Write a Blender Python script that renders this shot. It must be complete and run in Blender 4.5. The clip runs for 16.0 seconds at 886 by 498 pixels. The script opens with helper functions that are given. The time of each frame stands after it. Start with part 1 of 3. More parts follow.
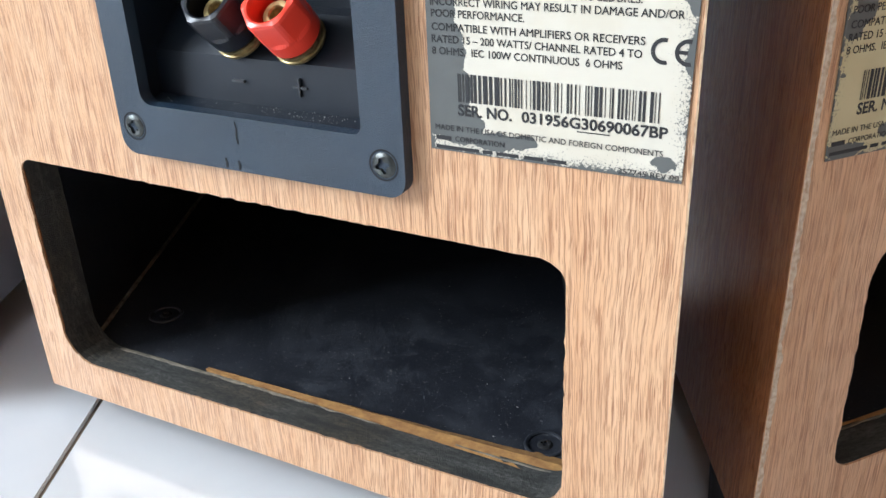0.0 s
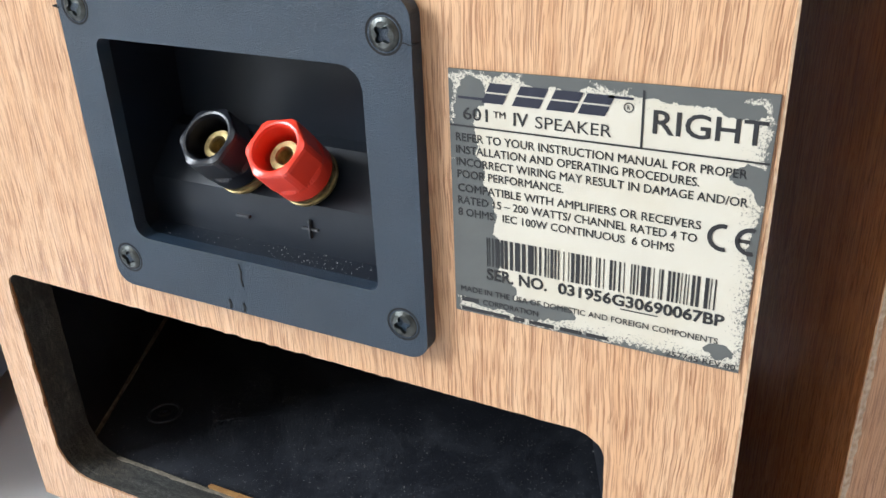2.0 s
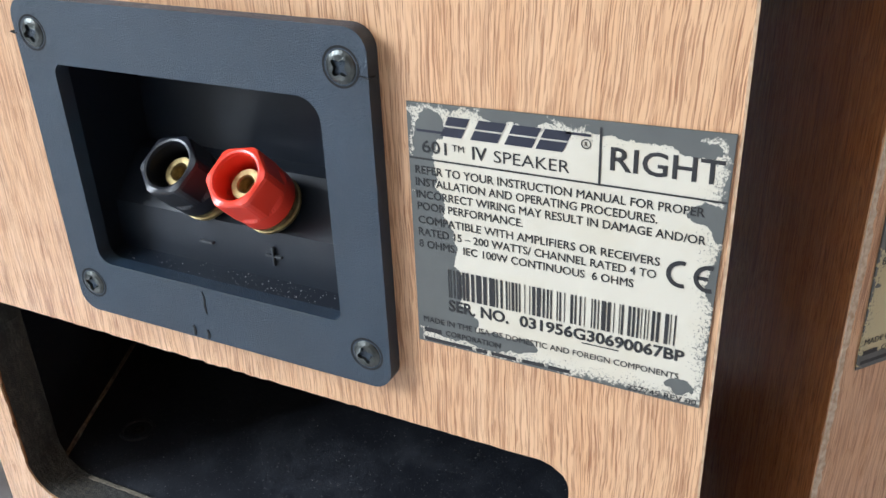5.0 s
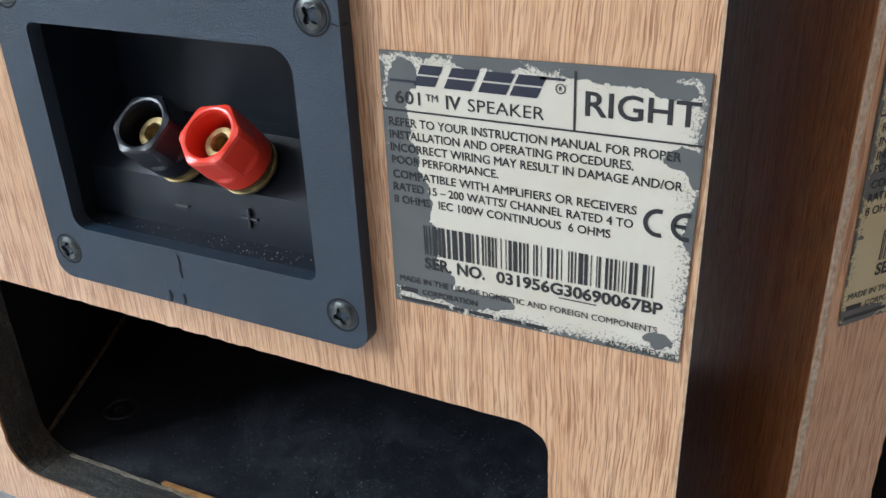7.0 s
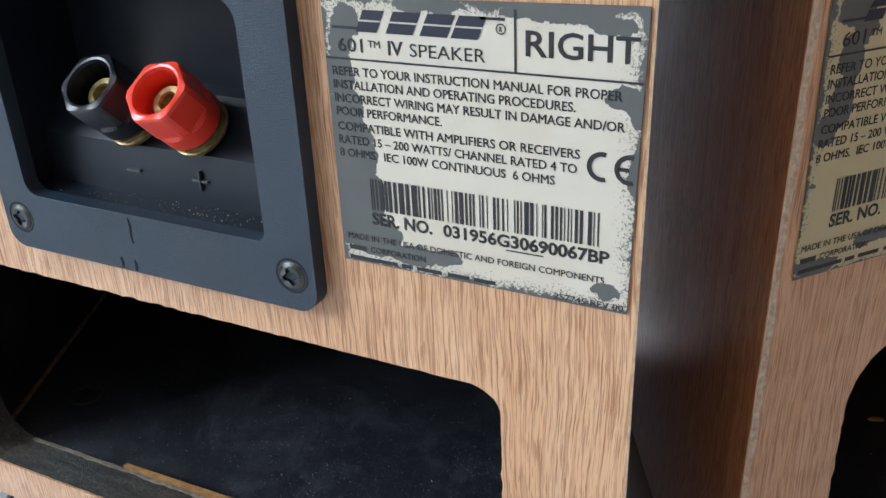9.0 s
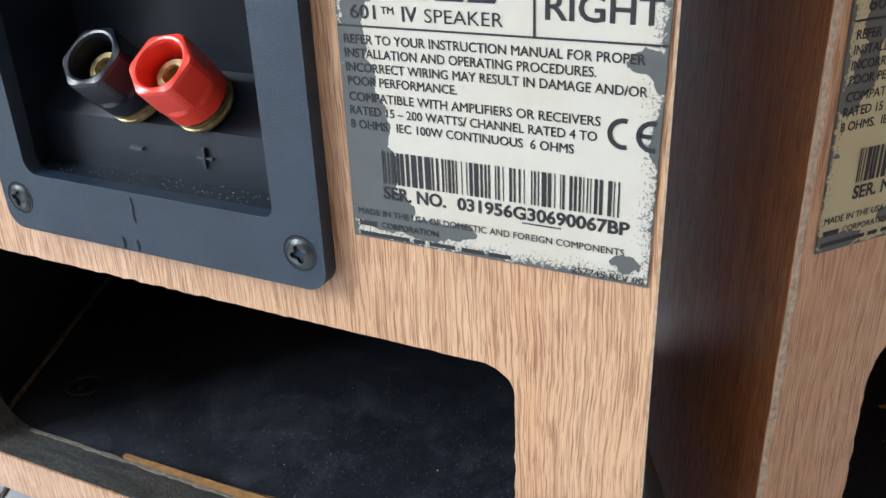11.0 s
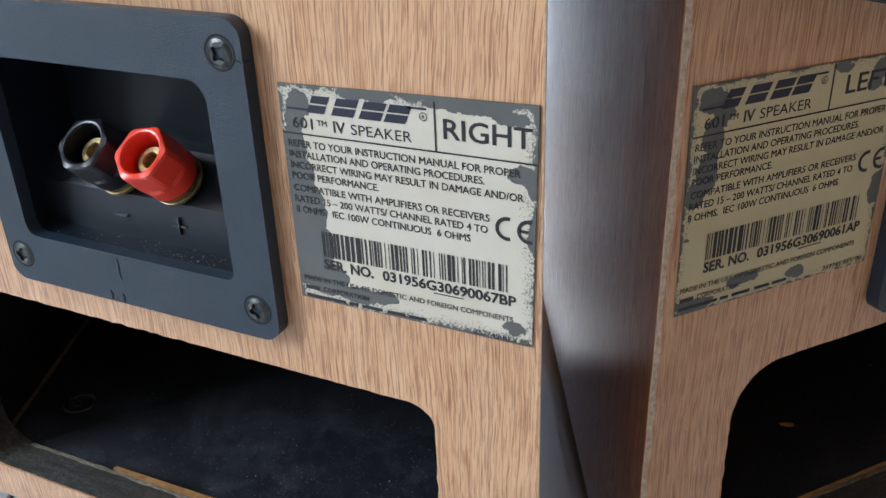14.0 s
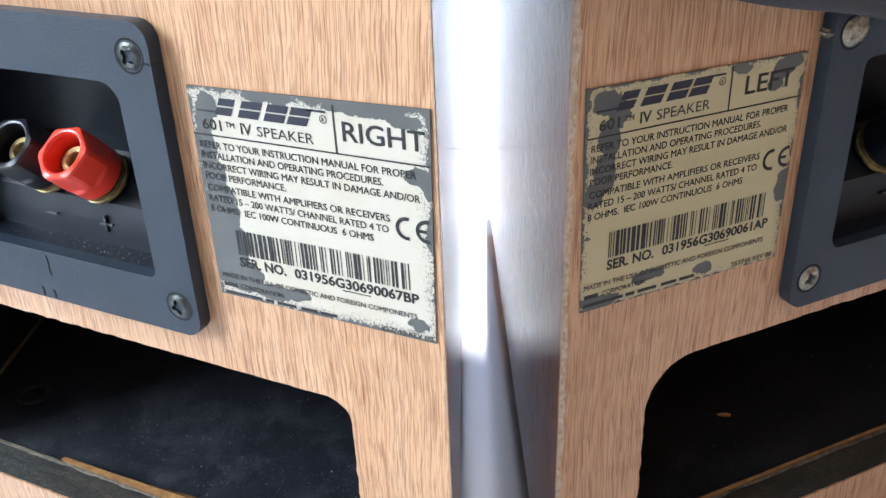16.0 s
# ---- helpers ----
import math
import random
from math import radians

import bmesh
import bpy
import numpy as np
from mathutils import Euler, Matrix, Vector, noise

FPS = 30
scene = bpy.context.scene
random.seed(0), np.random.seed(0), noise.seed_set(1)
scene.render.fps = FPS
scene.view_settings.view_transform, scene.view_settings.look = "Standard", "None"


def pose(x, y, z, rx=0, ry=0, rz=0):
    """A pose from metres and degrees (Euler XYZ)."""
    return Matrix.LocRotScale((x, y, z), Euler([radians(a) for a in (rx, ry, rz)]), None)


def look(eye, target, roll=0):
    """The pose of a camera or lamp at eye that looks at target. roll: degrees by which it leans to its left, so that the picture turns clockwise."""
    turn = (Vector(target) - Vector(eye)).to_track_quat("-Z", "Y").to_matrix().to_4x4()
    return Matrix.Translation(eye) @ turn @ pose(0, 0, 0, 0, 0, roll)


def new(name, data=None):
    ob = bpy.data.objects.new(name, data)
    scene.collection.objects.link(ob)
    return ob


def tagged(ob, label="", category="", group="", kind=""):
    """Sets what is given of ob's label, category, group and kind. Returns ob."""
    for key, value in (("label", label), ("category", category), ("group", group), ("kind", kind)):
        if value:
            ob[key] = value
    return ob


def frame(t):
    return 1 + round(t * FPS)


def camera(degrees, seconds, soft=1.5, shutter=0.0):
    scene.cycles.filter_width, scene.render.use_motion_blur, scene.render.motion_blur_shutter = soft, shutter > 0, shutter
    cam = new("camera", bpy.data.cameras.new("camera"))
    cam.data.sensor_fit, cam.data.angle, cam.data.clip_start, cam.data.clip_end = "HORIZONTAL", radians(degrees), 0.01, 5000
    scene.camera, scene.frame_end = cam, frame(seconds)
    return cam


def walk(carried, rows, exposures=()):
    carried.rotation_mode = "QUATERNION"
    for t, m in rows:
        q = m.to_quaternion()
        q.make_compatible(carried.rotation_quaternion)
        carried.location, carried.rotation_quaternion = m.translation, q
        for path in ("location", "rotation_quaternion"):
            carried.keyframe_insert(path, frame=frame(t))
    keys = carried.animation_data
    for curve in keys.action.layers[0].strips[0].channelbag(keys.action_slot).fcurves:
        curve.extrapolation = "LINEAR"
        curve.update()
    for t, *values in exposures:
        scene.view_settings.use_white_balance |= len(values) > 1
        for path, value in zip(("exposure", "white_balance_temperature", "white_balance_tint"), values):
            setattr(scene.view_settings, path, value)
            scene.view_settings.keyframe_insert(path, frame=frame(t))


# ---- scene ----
cam = camera(52.3, 16.0)
METRES, EYE, TILT, LEAN, TURN = 0.27, 0.25, 0.0, 0.0, 28.6
ROWS = [
    (0.0, 0.0, 0.0, 0.0, -1.05, -26.24, 2.12),
    (0.5, -0.0483, 0.0321, 0.0189, -1.24, -26.22, 2.11),
    (1.0, -0.0864, 0.081, 0.0602, -1.41, -26.33, 2.13),
    (1.5, -0.0616, 0.1233, 0.1288, -1.07, -27.05, 2.49),
    (2.0, -0.0219, 0.1587, 0.1256, -1.38, -27.11, 2.2),
    (2.5, -0.0123, 0.2033, 0.1334, -1.67, -27.21, 2.2),
    (3.0, -0.0111, 0.2062, 0.1322, -1.76, -27.51, 2.18),
    (5.5, 0.026, 0.1694, 0.1547, -1.99, -27.53, 2.12),
    (6.0, 0.0456, 0.1619, 0.1327, -1.97, -27.52, 2.15),
    (6.5, 0.0483, 0.1627, 0.1193, -1.96, -27.44, 2.14),
    (7.0, 0.0277, 0.1751, 0.1067, -2.01, -27.4, 2.16),
    (7.5, 0.0328, 0.1705, 0.1042, -2.07, -27.27, 2.13),
    (8.0, 0.0478, 0.1644, 0.0915, -2.12, -27.34, 2.16),
    (8.5, 0.0652, 0.1614, 0.0707, -2.12, -27.03, 2.17),
    (9.0, 0.0717, 0.1633, 0.048, -2.07, -26.35, 2.2),
    (11.5, 0.0501, 0.1716, 0.0166, -2.57, -26.14, 2.04),
    (12.0, 0.0658, 0.1612, 0.0288, -2.55, -26.16, 2.04),
    (12.5, 0.0694, 0.1542, 0.0399, -2.6, -26.22, 2.07),
    (13.0, 0.0884, 0.1323, 0.0592, -2.54, -26.3, 2.09),
    (13.5, 0.0808, 0.0624, 0.1778, -2.61, -26.68, 2.04),
    (14.0, 0.1246, 0.0488, 0.1589, -2.67, -26.85, 2.0),
    (14.5, 0.1777, 0.0421, 0.1647, -2.62, -27.04, 2.05),
    (15.0, 0.2038, 0.0267, 0.1804, -2.58, -27.55, 2.1),
    (15.5, 0.2207, 0.0333, 0.1675, -2.65, -27.68, 2.11),
    (16.0, 0.2197, 0.0316, 0.1761, -2.71, -27.73, 2.11),
]
walk(cam, [(t, pose(0, 0, EYE, TILT, LEAN, TURN) @ pose(METRES * x, METRES * y, METRES * z, 90 + pitch, roll, yaw)) for t, x, y, z, yaw, pitch, roll in ROWS],
     exposures=[(0.0, 1.56, 6170, 10), (3.0, 1.35, 6550, 10), (5.5, 1.3, 6150, 10), (7.0, 0.97, 6130, 10), (9.0, 1.0, 6080, 10), (11.5, 1.31, 6080, 10), (12.5, 1.34, 6060, 10),
                (13.0, 1.1, 6100, 10), (14.0, 0.86, 6080, 10), (14.5, 0.96, 6030, 10), (15.0, 1.46, 5930, 10), (16.0, 1.55, 6000, 10)])

from mathutils import geometry

# ---- world, sun, window light ----
world = bpy.data.worlds.new("world")
scene.world = world
world.use_nodes = True
sky = world.node_tree.nodes.new("ShaderNodeTexSky")
sky.sky_type, sky.sun_disc = "NISHITA", False
SUN_AZ, SUN_EL = math.atan2(0.92, -0.385), radians(56.1)
sky.sun_elevation, sky.sun_rotation = SUN_EL, math.pi / 2 - SUN_AZ
world.node_tree.links.new(sky.outputs[0], world.node_tree.nodes["Background"].inputs[0])
world.node_tree.nodes["Background"].inputs[1].default_value = 0.15
sun = new("sun", bpy.data.lights.new("sun", "SUN"))
sun.data.energy, sun.data.angle, sun.data.color = 5.0, radians(0.6), (1.0, 0.98, 0.95)
sun_way = Vector((math.cos(SUN_EL) * math.cos(SUN_AZ), math.cos(SUN_EL) * math.sin(SUN_AZ), math.sin(SUN_EL)))
sun.matrix_world = look(sun_way * 5, (0, 0, 0))
WINDOW = (-2.0, -0.7, 0.75, 2.15)  # y0, y1, z0, z1 in the wall on the left
lamp = new("window_light", bpy.data.lights.new("window_light", "AREA"))
lamp.data.shape, lamp.data.size, lamp.data.size_y = "RECTANGLE", 1.25, 1.35
lamp.data.energy, lamp.data.color = 50.0, (0.88, 0.95, 1.0)
lamp.matrix_world = look((-2.04, -1.35, 1.45), (-0.2, -0.75, 1.0))


# ---- materials ----
def mat(name, rough=0.5, metal=0.0, color=(0.5, 0.5, 0.5), coat=0.0):
    m = bpy.data.materials.new(name)
    m.use_nodes = True
    b = m.node_tree.nodes["Principled BSDF"]
    b.inputs["Base Color"].default_value = (*color, 1)
    b.inputs["Roughness"].default_value = rough
    b.inputs["Metallic"].default_value = metal
    b.inputs["Coat Weight"].default_value = coat
    b.inputs["Coat Roughness"].default_value = 0.2
    return m


class Net:
    """Short-hand for building node trees."""

    def __init__(self, m):
        self.t = m.node_tree
        self.b = self.t.nodes["Principled BSDF"]

    def node(self, kind, **values):
        n = self.t.nodes.new("ShaderNode" + kind)
        for k, v in values.items():
            n.inputs[k.replace("_", " ")].default_value = v
        return n

    def link(self, a, b):
        self.t.links.new(a, b)

    def coords(self, scale=(1, 1, 1), loc=(0, 0, 0)):
        c = self.node("TexCoord")
        mp = self.node("Mapping", Scale=scale, Location=loc)
        self.link(c.outputs["Object"], mp.inputs["Vector"])
        return mp.outputs[0]

    def noise(self, vec, scale=1.0, detail=4.0, rough=0.55, dist=0.0):
        n = self.node("TexNoise", Scale=scale, Detail=detail, Roughness=rough, Distortion=dist)
        self.link(vec, n.inputs["Vector"])
        return n.outputs["Fac"]

    def ramp(self, fac, stops):
        r = self.node("ValToRGB")
        e = r.color_ramp.elements
        while len(e) < len(stops):
            e.new(0.5)
        for el, (p, c) in zip(e, stops):
            el.position = p
            el.color = (*c, 1) if isinstance(c, tuple) else (c, c, c, 1)
        self.link(fac, r.inputs["Fac"])
        return r.outputs["Color"]

    def math(self, op, a, b=0.0, c=0.0, clamp=False):
        n = self.node("Math")
        n.operation, n.use_clamp = op, clamp
        for i, v in enumerate((a, b, c)):
            if isinstance(v, (int, float)):
                n.inputs[i].default_value = v
            else:
                self.link(v, n.inputs[i])
        return n.outputs[0]

    def mix(self, fac, a, b, kind="MIX"):
        n = self.node("Mix")
        n.data_type, n.blend_type = "RGBA", kind
        for i, v in ((0, fac), (6, a), (7, b)):
            if isinstance(v, (int, float)):
                n.inputs[i].default_value = v
            elif isinstance(v, tuple):
                n.inputs[i].default_value = (*v, 1)
            else:
                self.link(v, n.inputs[i])
        return n.outputs[2]

    def bump(self, height, strength=0.3, distance=0.0005):
        n = self.node("Bump", Strength=strength, Distance=distance)
        self.link(height, n.inputs["Height"])
        self.link(n.outputs[0], self.b.inputs["Normal"])

    def color(self, c):
        self.link(c, self.b.inputs["Base Color"])

    def rough(self, r):
        self.link(r, self.b.inputs["Roughness"])


def oak(name, light, mid, dark, coat, seed):
    """Oak veneer with upright grain: fine pores, streaks, broad bands."""
    m = mat(name, 0.45, coat=coat)
    n = Net(m)
    n.b.inputs["Coat Roughness"].default_value = 0.3 if coat < 0.3 else 0.12
    warp = n.noise(n.coords((9, 9, 5), (seed, 0, 0)), 1.0, 2)
    c = n.node("TexCoord").outputs["Object"]
    add = n.node("VectorMath")
    add.operation = "MULTIPLY_ADD"
    comb = n.node("CombineXYZ")
    n.link(warp, comb.inputs[0])
    n.link(comb.outputs[0], add.inputs[0])
    add.inputs[1].default_value = (0.018, 0, 0)
    n.link(c, add.inputs[2])

    def stretched(scale):
        mp = n.node("Mapping", Scale=scale, Location=(seed, seed, 0))
        n.link(add.outputs[0], mp.inputs["Vector"])
        return mp.outputs[0]

    ripple = n.noise(n.coords((160, 160, 70), (seed, 0, 0)), 1.0, 2)
    way = n.node("CombineXYZ")
    n.link(n.math("MULTIPLY", n.math("SUBTRACT", ripple, 0.5), 0.0014), way.inputs[0])
    bend = n.node("VectorMath")
    bend.operation = "ADD"
    n.link(add.outputs[0], bend.inputs[0])
    n.link(way.outputs[0], bend.inputs[1])

    def grain(scale):
        mp = n.node("Mapping", Scale=scale, Location=(seed, seed, 0))
        n.link(bend.outputs[0], mp.inputs["Vector"])
        return mp.outputs[0]

    streak = n.noise(grain((2100, 2100, 40)), 1.0, 1.5, 0.5, 0.15)
    wide = n.noise(grain((1300, 1300, 16)), 1.0, 2, 0.5, 0.2)
    pores = n.noise(grain((3300, 3300, 100)), 1.0, 1, 0.5, 0.15)
    flow = n.noise(grain((420, 420, 14)), 1.0, 2, 0.5)
    band = n.noise(stretched((130, 130, 5)), 1.0, 3)
    blot = n.noise(n.coords((25, 25, 12)), 1.0, 3)
    base = n.mix(n.ramp(band, [(0.3, 0.0), (0.7, 1.0)]), light, mid)
    base = n.mix(n.math("MULTIPLY", n.ramp(flow, [(0.42, 0.0), (0.66, 1.0)]), 0.4), base, mid)
    base = n.mix(n.math("MULTIPLY", n.ramp(blot, [(0.35, 0.0), (0.75, 1.0)]), 0.25), base, mid)
    base = n.mix(n.math("MULTIPLY", n.ramp(wide, [(0.52, 0.0), (0.60, 1.0)]), 0.30), base, dark)
    lines = n.ramp(streak, [(0.56, 0.0), (0.60, 1.0)])
    base = n.mix(n.math("MULTIPLY", lines, n.math("MULTIPLY_ADD", n.ramp(blot, [(0.35, 0.0), (0.65, 1.0)]), 0.22, 0.50)), base, dark)
    fine = n.ramp(pores, [(0.575, 0.0), (0.62, 1.0)])
    base = n.mix(n.math("MULTIPLY", fine, 0.55), base, dark)
    n.color(base)
    n.rough(n.math("MULTIPLY_ADD", fine, 0.25, 0.38))
    n.bump(n.math("ADD", n.math("MULTIPLY", lines, -0.8), n.math("MULTIPLY", fine, -0.5)), 0.6, 0.0002)
    if coat > 0.3:  # the varnish follows the pores
        skin = n.node("Bump", Strength=0.35, Distance=0.00012)
        n.link(n.math("ADD", streak, n.math("MULTIPLY", pores, 0.6)), skin.inputs["Height"])
        n.link(skin.outputs[0], n.b.inputs["Coat Normal"])
    return m


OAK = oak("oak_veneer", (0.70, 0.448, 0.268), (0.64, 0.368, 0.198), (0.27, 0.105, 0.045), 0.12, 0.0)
# Same oak with varnish; the gap's shade is put into its darker colours.
OAK_SIDE = oak("oak_veneer_gloss_shaded", (0.50, 0.21, 0.075), (0.38, 0.145, 0.045), (0.13, 0.045, 0.017), 0.6, 3.0)
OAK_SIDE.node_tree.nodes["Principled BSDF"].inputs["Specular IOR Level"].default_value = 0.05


def grained(name, a, b, rough, scale, strength, big=40.0, coat=0.0, metal=0.0, distance=0.0003):
    """Two colours mixed by broad noise, with a fine relief."""
    m = mat(name, rough, metal, coat=coat)
    n = Net(m)
    v = n.coords()
    n.color(n.mix(n.ramp(n.noise(v, big, 4), [(0.3, 0.0), (0.7, 1.0)]), a, b))
    fine = n.noise(v, scale, 3)
    n.rough(n.math("MULTIPLY_ADD", n.noise(v, big * 3, 3), 0.25, rough - 0.12))
    n.bump(fine, strength, distance)
    return m


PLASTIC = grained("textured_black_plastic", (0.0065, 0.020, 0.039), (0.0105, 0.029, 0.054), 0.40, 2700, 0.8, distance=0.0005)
# The plate's plastic again, darkened for the shade inside the recess.
PLASTIC_IN = grained("recess_plastic_shaded", (0.003, 0.0068, 0.0135), (0.005, 0.010, 0.019), 0.40, 2600, 0.35)
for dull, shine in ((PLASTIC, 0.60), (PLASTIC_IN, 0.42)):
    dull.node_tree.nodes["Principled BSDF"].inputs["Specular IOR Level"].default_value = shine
RED = grained("red_plastic", (0.92, 0.055, 0.028), (0.95, 0.07, 0.035), 0.34, 600, 0.05, coat=0.3)
BLACK_GLOSS = grained("glossy_black_plastic", (0.005, 0.007, 0.012), (0.008, 0.010, 0.017), 0.36, 600, 0.05, coat=0.12)
BRASS = grained("tarnished_brass", (0.56, 0.45, 0.22), (0.20, 0.14, 0.06), 0.42, 1500, 0.6, 500, metal=0.8)
STEEL = grained("dark_screw_steel", (0.05, 0.055, 0.055), (0.10, 0.105, 0.10), 0.34, 1500, 0.4, 400, metal=1.0)
STEEL_WORN = grained("worn_screw_steel", (0.5, 0.49, 0.43), (0.16, 0.14, 0.1), 0.4, 1200, 0.6, 500, metal=0.7)
SCREW_PIT = mat("screw_pit", 0.6, color=(0.01, 0.01, 0.01))
INK = mat("printing_ink", 0.55, color=(0.018, 0.018, 0.02))
LOGO_INK = mat("navy_printing_ink", 0.5, color=(0.014, 0.016, 0.032))
SIGN = mat("sign_edge", 0.35, color=(0.035, 0.038, 0.045))
CRACK = mat("crack_dirt_pit_shade", 0.9, color=(0.006, 0.006, 0.007))
RUBBER = grained("black_rubber", (0.012, 0.012, 0.013), (0.02, 0.02, 0.02), 0.7, 900, 0.3)
RAW = grained("raw_fibreboard", (0.50, 0.27, 0.085), (0.30, 0.14, 0.05), 0.85, 1500, 0.8, 250)
CHIP = grained("chipped_pale_edge", (0.72, 0.64, 0.52), (0.42, 0.29, 0.18), 0.8, 1100, 0.9, 500)
RUBBED = grained("rubbed_veneer_edge", (0.52, 0.37, 0.25), (0.34, 0.2, 0.11), 0.7, 900, 0.4, 400)
DUST = mat("pale_dust", 0.9, color=(0.36, 0.35, 0.32))
SEAM = grained("dusty_caulk", (0.24, 0.21, 0.16), (0.08, 0.07, 0.055), 0.9, 900, 0.6, 300)
GLUE = grained("dirty_dried_glue", (0.40, 0.36, 0.28), (0.08, 0.05, 0.025), 0.3, 900, 0.8, 500)
GREY_SIDE = grained("dark_grey_laminate", (0.17, 0.195, 0.24), (0.19, 0.215, 0.265), 0.4, 900, 0.1, 8)
# Unseen walls: these colours warm and dim the light bounced at the loudspeakers.
WALL_WARM = grained("orange_brown_bounce_wall", (0.24, 0.105, 0.038), (0.30, 0.14, 0.052), 0.6, 200, 0.2, 4)
WALL_TAUPE = grained("taupe_bounce_wall", (0.19, 0.175, 0.155), (0.22, 0.205, 0.185), 0.8, 300, 0.1, 3)
WALL = grained("white_wall_paint", (0.74, 0.74, 0.72), (0.80, 0.80, 0.78), 0.8, 300, 0.1, 3)


def dusty_black():
    """Flat black paint on fibreboard with dust, smears and pale specks."""
    m = mat("dusty_black_paint", 0.6)
    n = Net(m)
    v = n.coords()
    smear = n.ramp(n.noise(v, 38, 9, 0.8, 0.25), [(0.46, 0.0), (0.78, 1.0)])
    speck = n.ramp(n.noise(v, 1000, 3, 0.7), [(0.63, 0.0), (0.72, 1.0)])
    base = n.mix(n.math("MULTIPLY", smear, 0.42), (0.013, 0.015, 0.021), (0.085, 0.095, 0.115))
    base = n.mix(n.math("MULTIPLY", speck, 0.7), base, (0.3, 0.29, 0.27))
    n.color(base)
    n.rough(n.math("MULTIPLY_ADD", smear, 0.3, 0.45))
    n.bump(n.noise(v, 1200, 4), 0.4, 0.0004)
    return m


def cut_edge():
    """The sawn thickness of the panel: black paint rubbed thin over grey-brown board."""
    m = mat("painted_sawn_edge", 0.8)
    n = Net(m)
    rub = n.ramp(n.noise(n.coords((1, 2.5, 1)), 420, 8, 0.8), [(0.38, 0.0), (0.66, 1.0)])
    broad = n.ramp(n.noise(n.coords((0.5, 3.0, 1)), 75, 5, 0.7), [(0.36, 0.12), (0.66, 1.0)])
    tint = n.ramp(n.noise(n.coords(), 22, 3), [(0.4, 0.0), (0.65, 1.0)])
    pale = n.mix(tint, (0.125, 0.125, 0.115), (0.115, 0.09, 0.06))
    n.color(n.mix(n.math("MULTIPLY", rub, broad), (0.014, 0.015, 0.014), pale))
    n.bump(n.noise(n.coords(), 1400, 5, 0.7), 0.9, 0.0006)
    return m


BLACK_IN, SAWN = dusty_black(), cut_edge()


def tile_material():
    m = mat("white_marbled_tile", 0.16)
    n = Net(m)
    n.b.inputs["Specular IOR Level"].default_value = 1.0
    n.b.inputs["IOR"].default_value = 1.6
    v = n.coords()
    vein = n.ramp(n.noise(v, 5, 6, 0.6, 1.2), [(0.42, 0.0), (0.72, 1.0)])
    n.color(n.mix(n.math("MULTIPLY", vein, 0.5), (0.66, 0.675, 0.69), (0.55, 0.57, 0.60)))
    n.rough(n.math("MULTIPLY_ADD", n.noise(v, 30, 4), 0.12, 0.05))
    return m


TILE = tile_material()
PAVING = grained("pale_concrete", (0.55, 0.54, 0.52), (0.62, 0.61, 0.58), 0.8, 60, 0.3, 2)
GROUT = grained("dirty_grout", (0.13, 0.10, 0.075), (0.2, 0.16, 0.12), 0.9, 600, 0.5)


def woven():
    m = mat("navy_woven_cloth", 0.9)
    n = Net(m)
    v = n.coords((1400, 1400, 1400))
    a = n.node("TexWave", Scale=0.5, Distortion=0.6)
    a.bands_direction = "X"
    b = n.node("TexWave", Scale=0.5, Distortion=0.6)
    b.bands_direction = "Z"
    n.link(v, a.inputs["Vector"])
    n.link(v, b.inputs["Vector"])
    weave = n.math("MULTIPLY", a.outputs["Fac"], b.outputs["Fac"])
    n.color(n.mix(weave, (0.016, 0.018, 0.03), (0.06, 0.064, 0.095)))
    n.bump(weave, 0.8, 0.0003)
    n.b.inputs["Sheen Weight"].default_value = 0.3
    return m


CLOTH = woven()


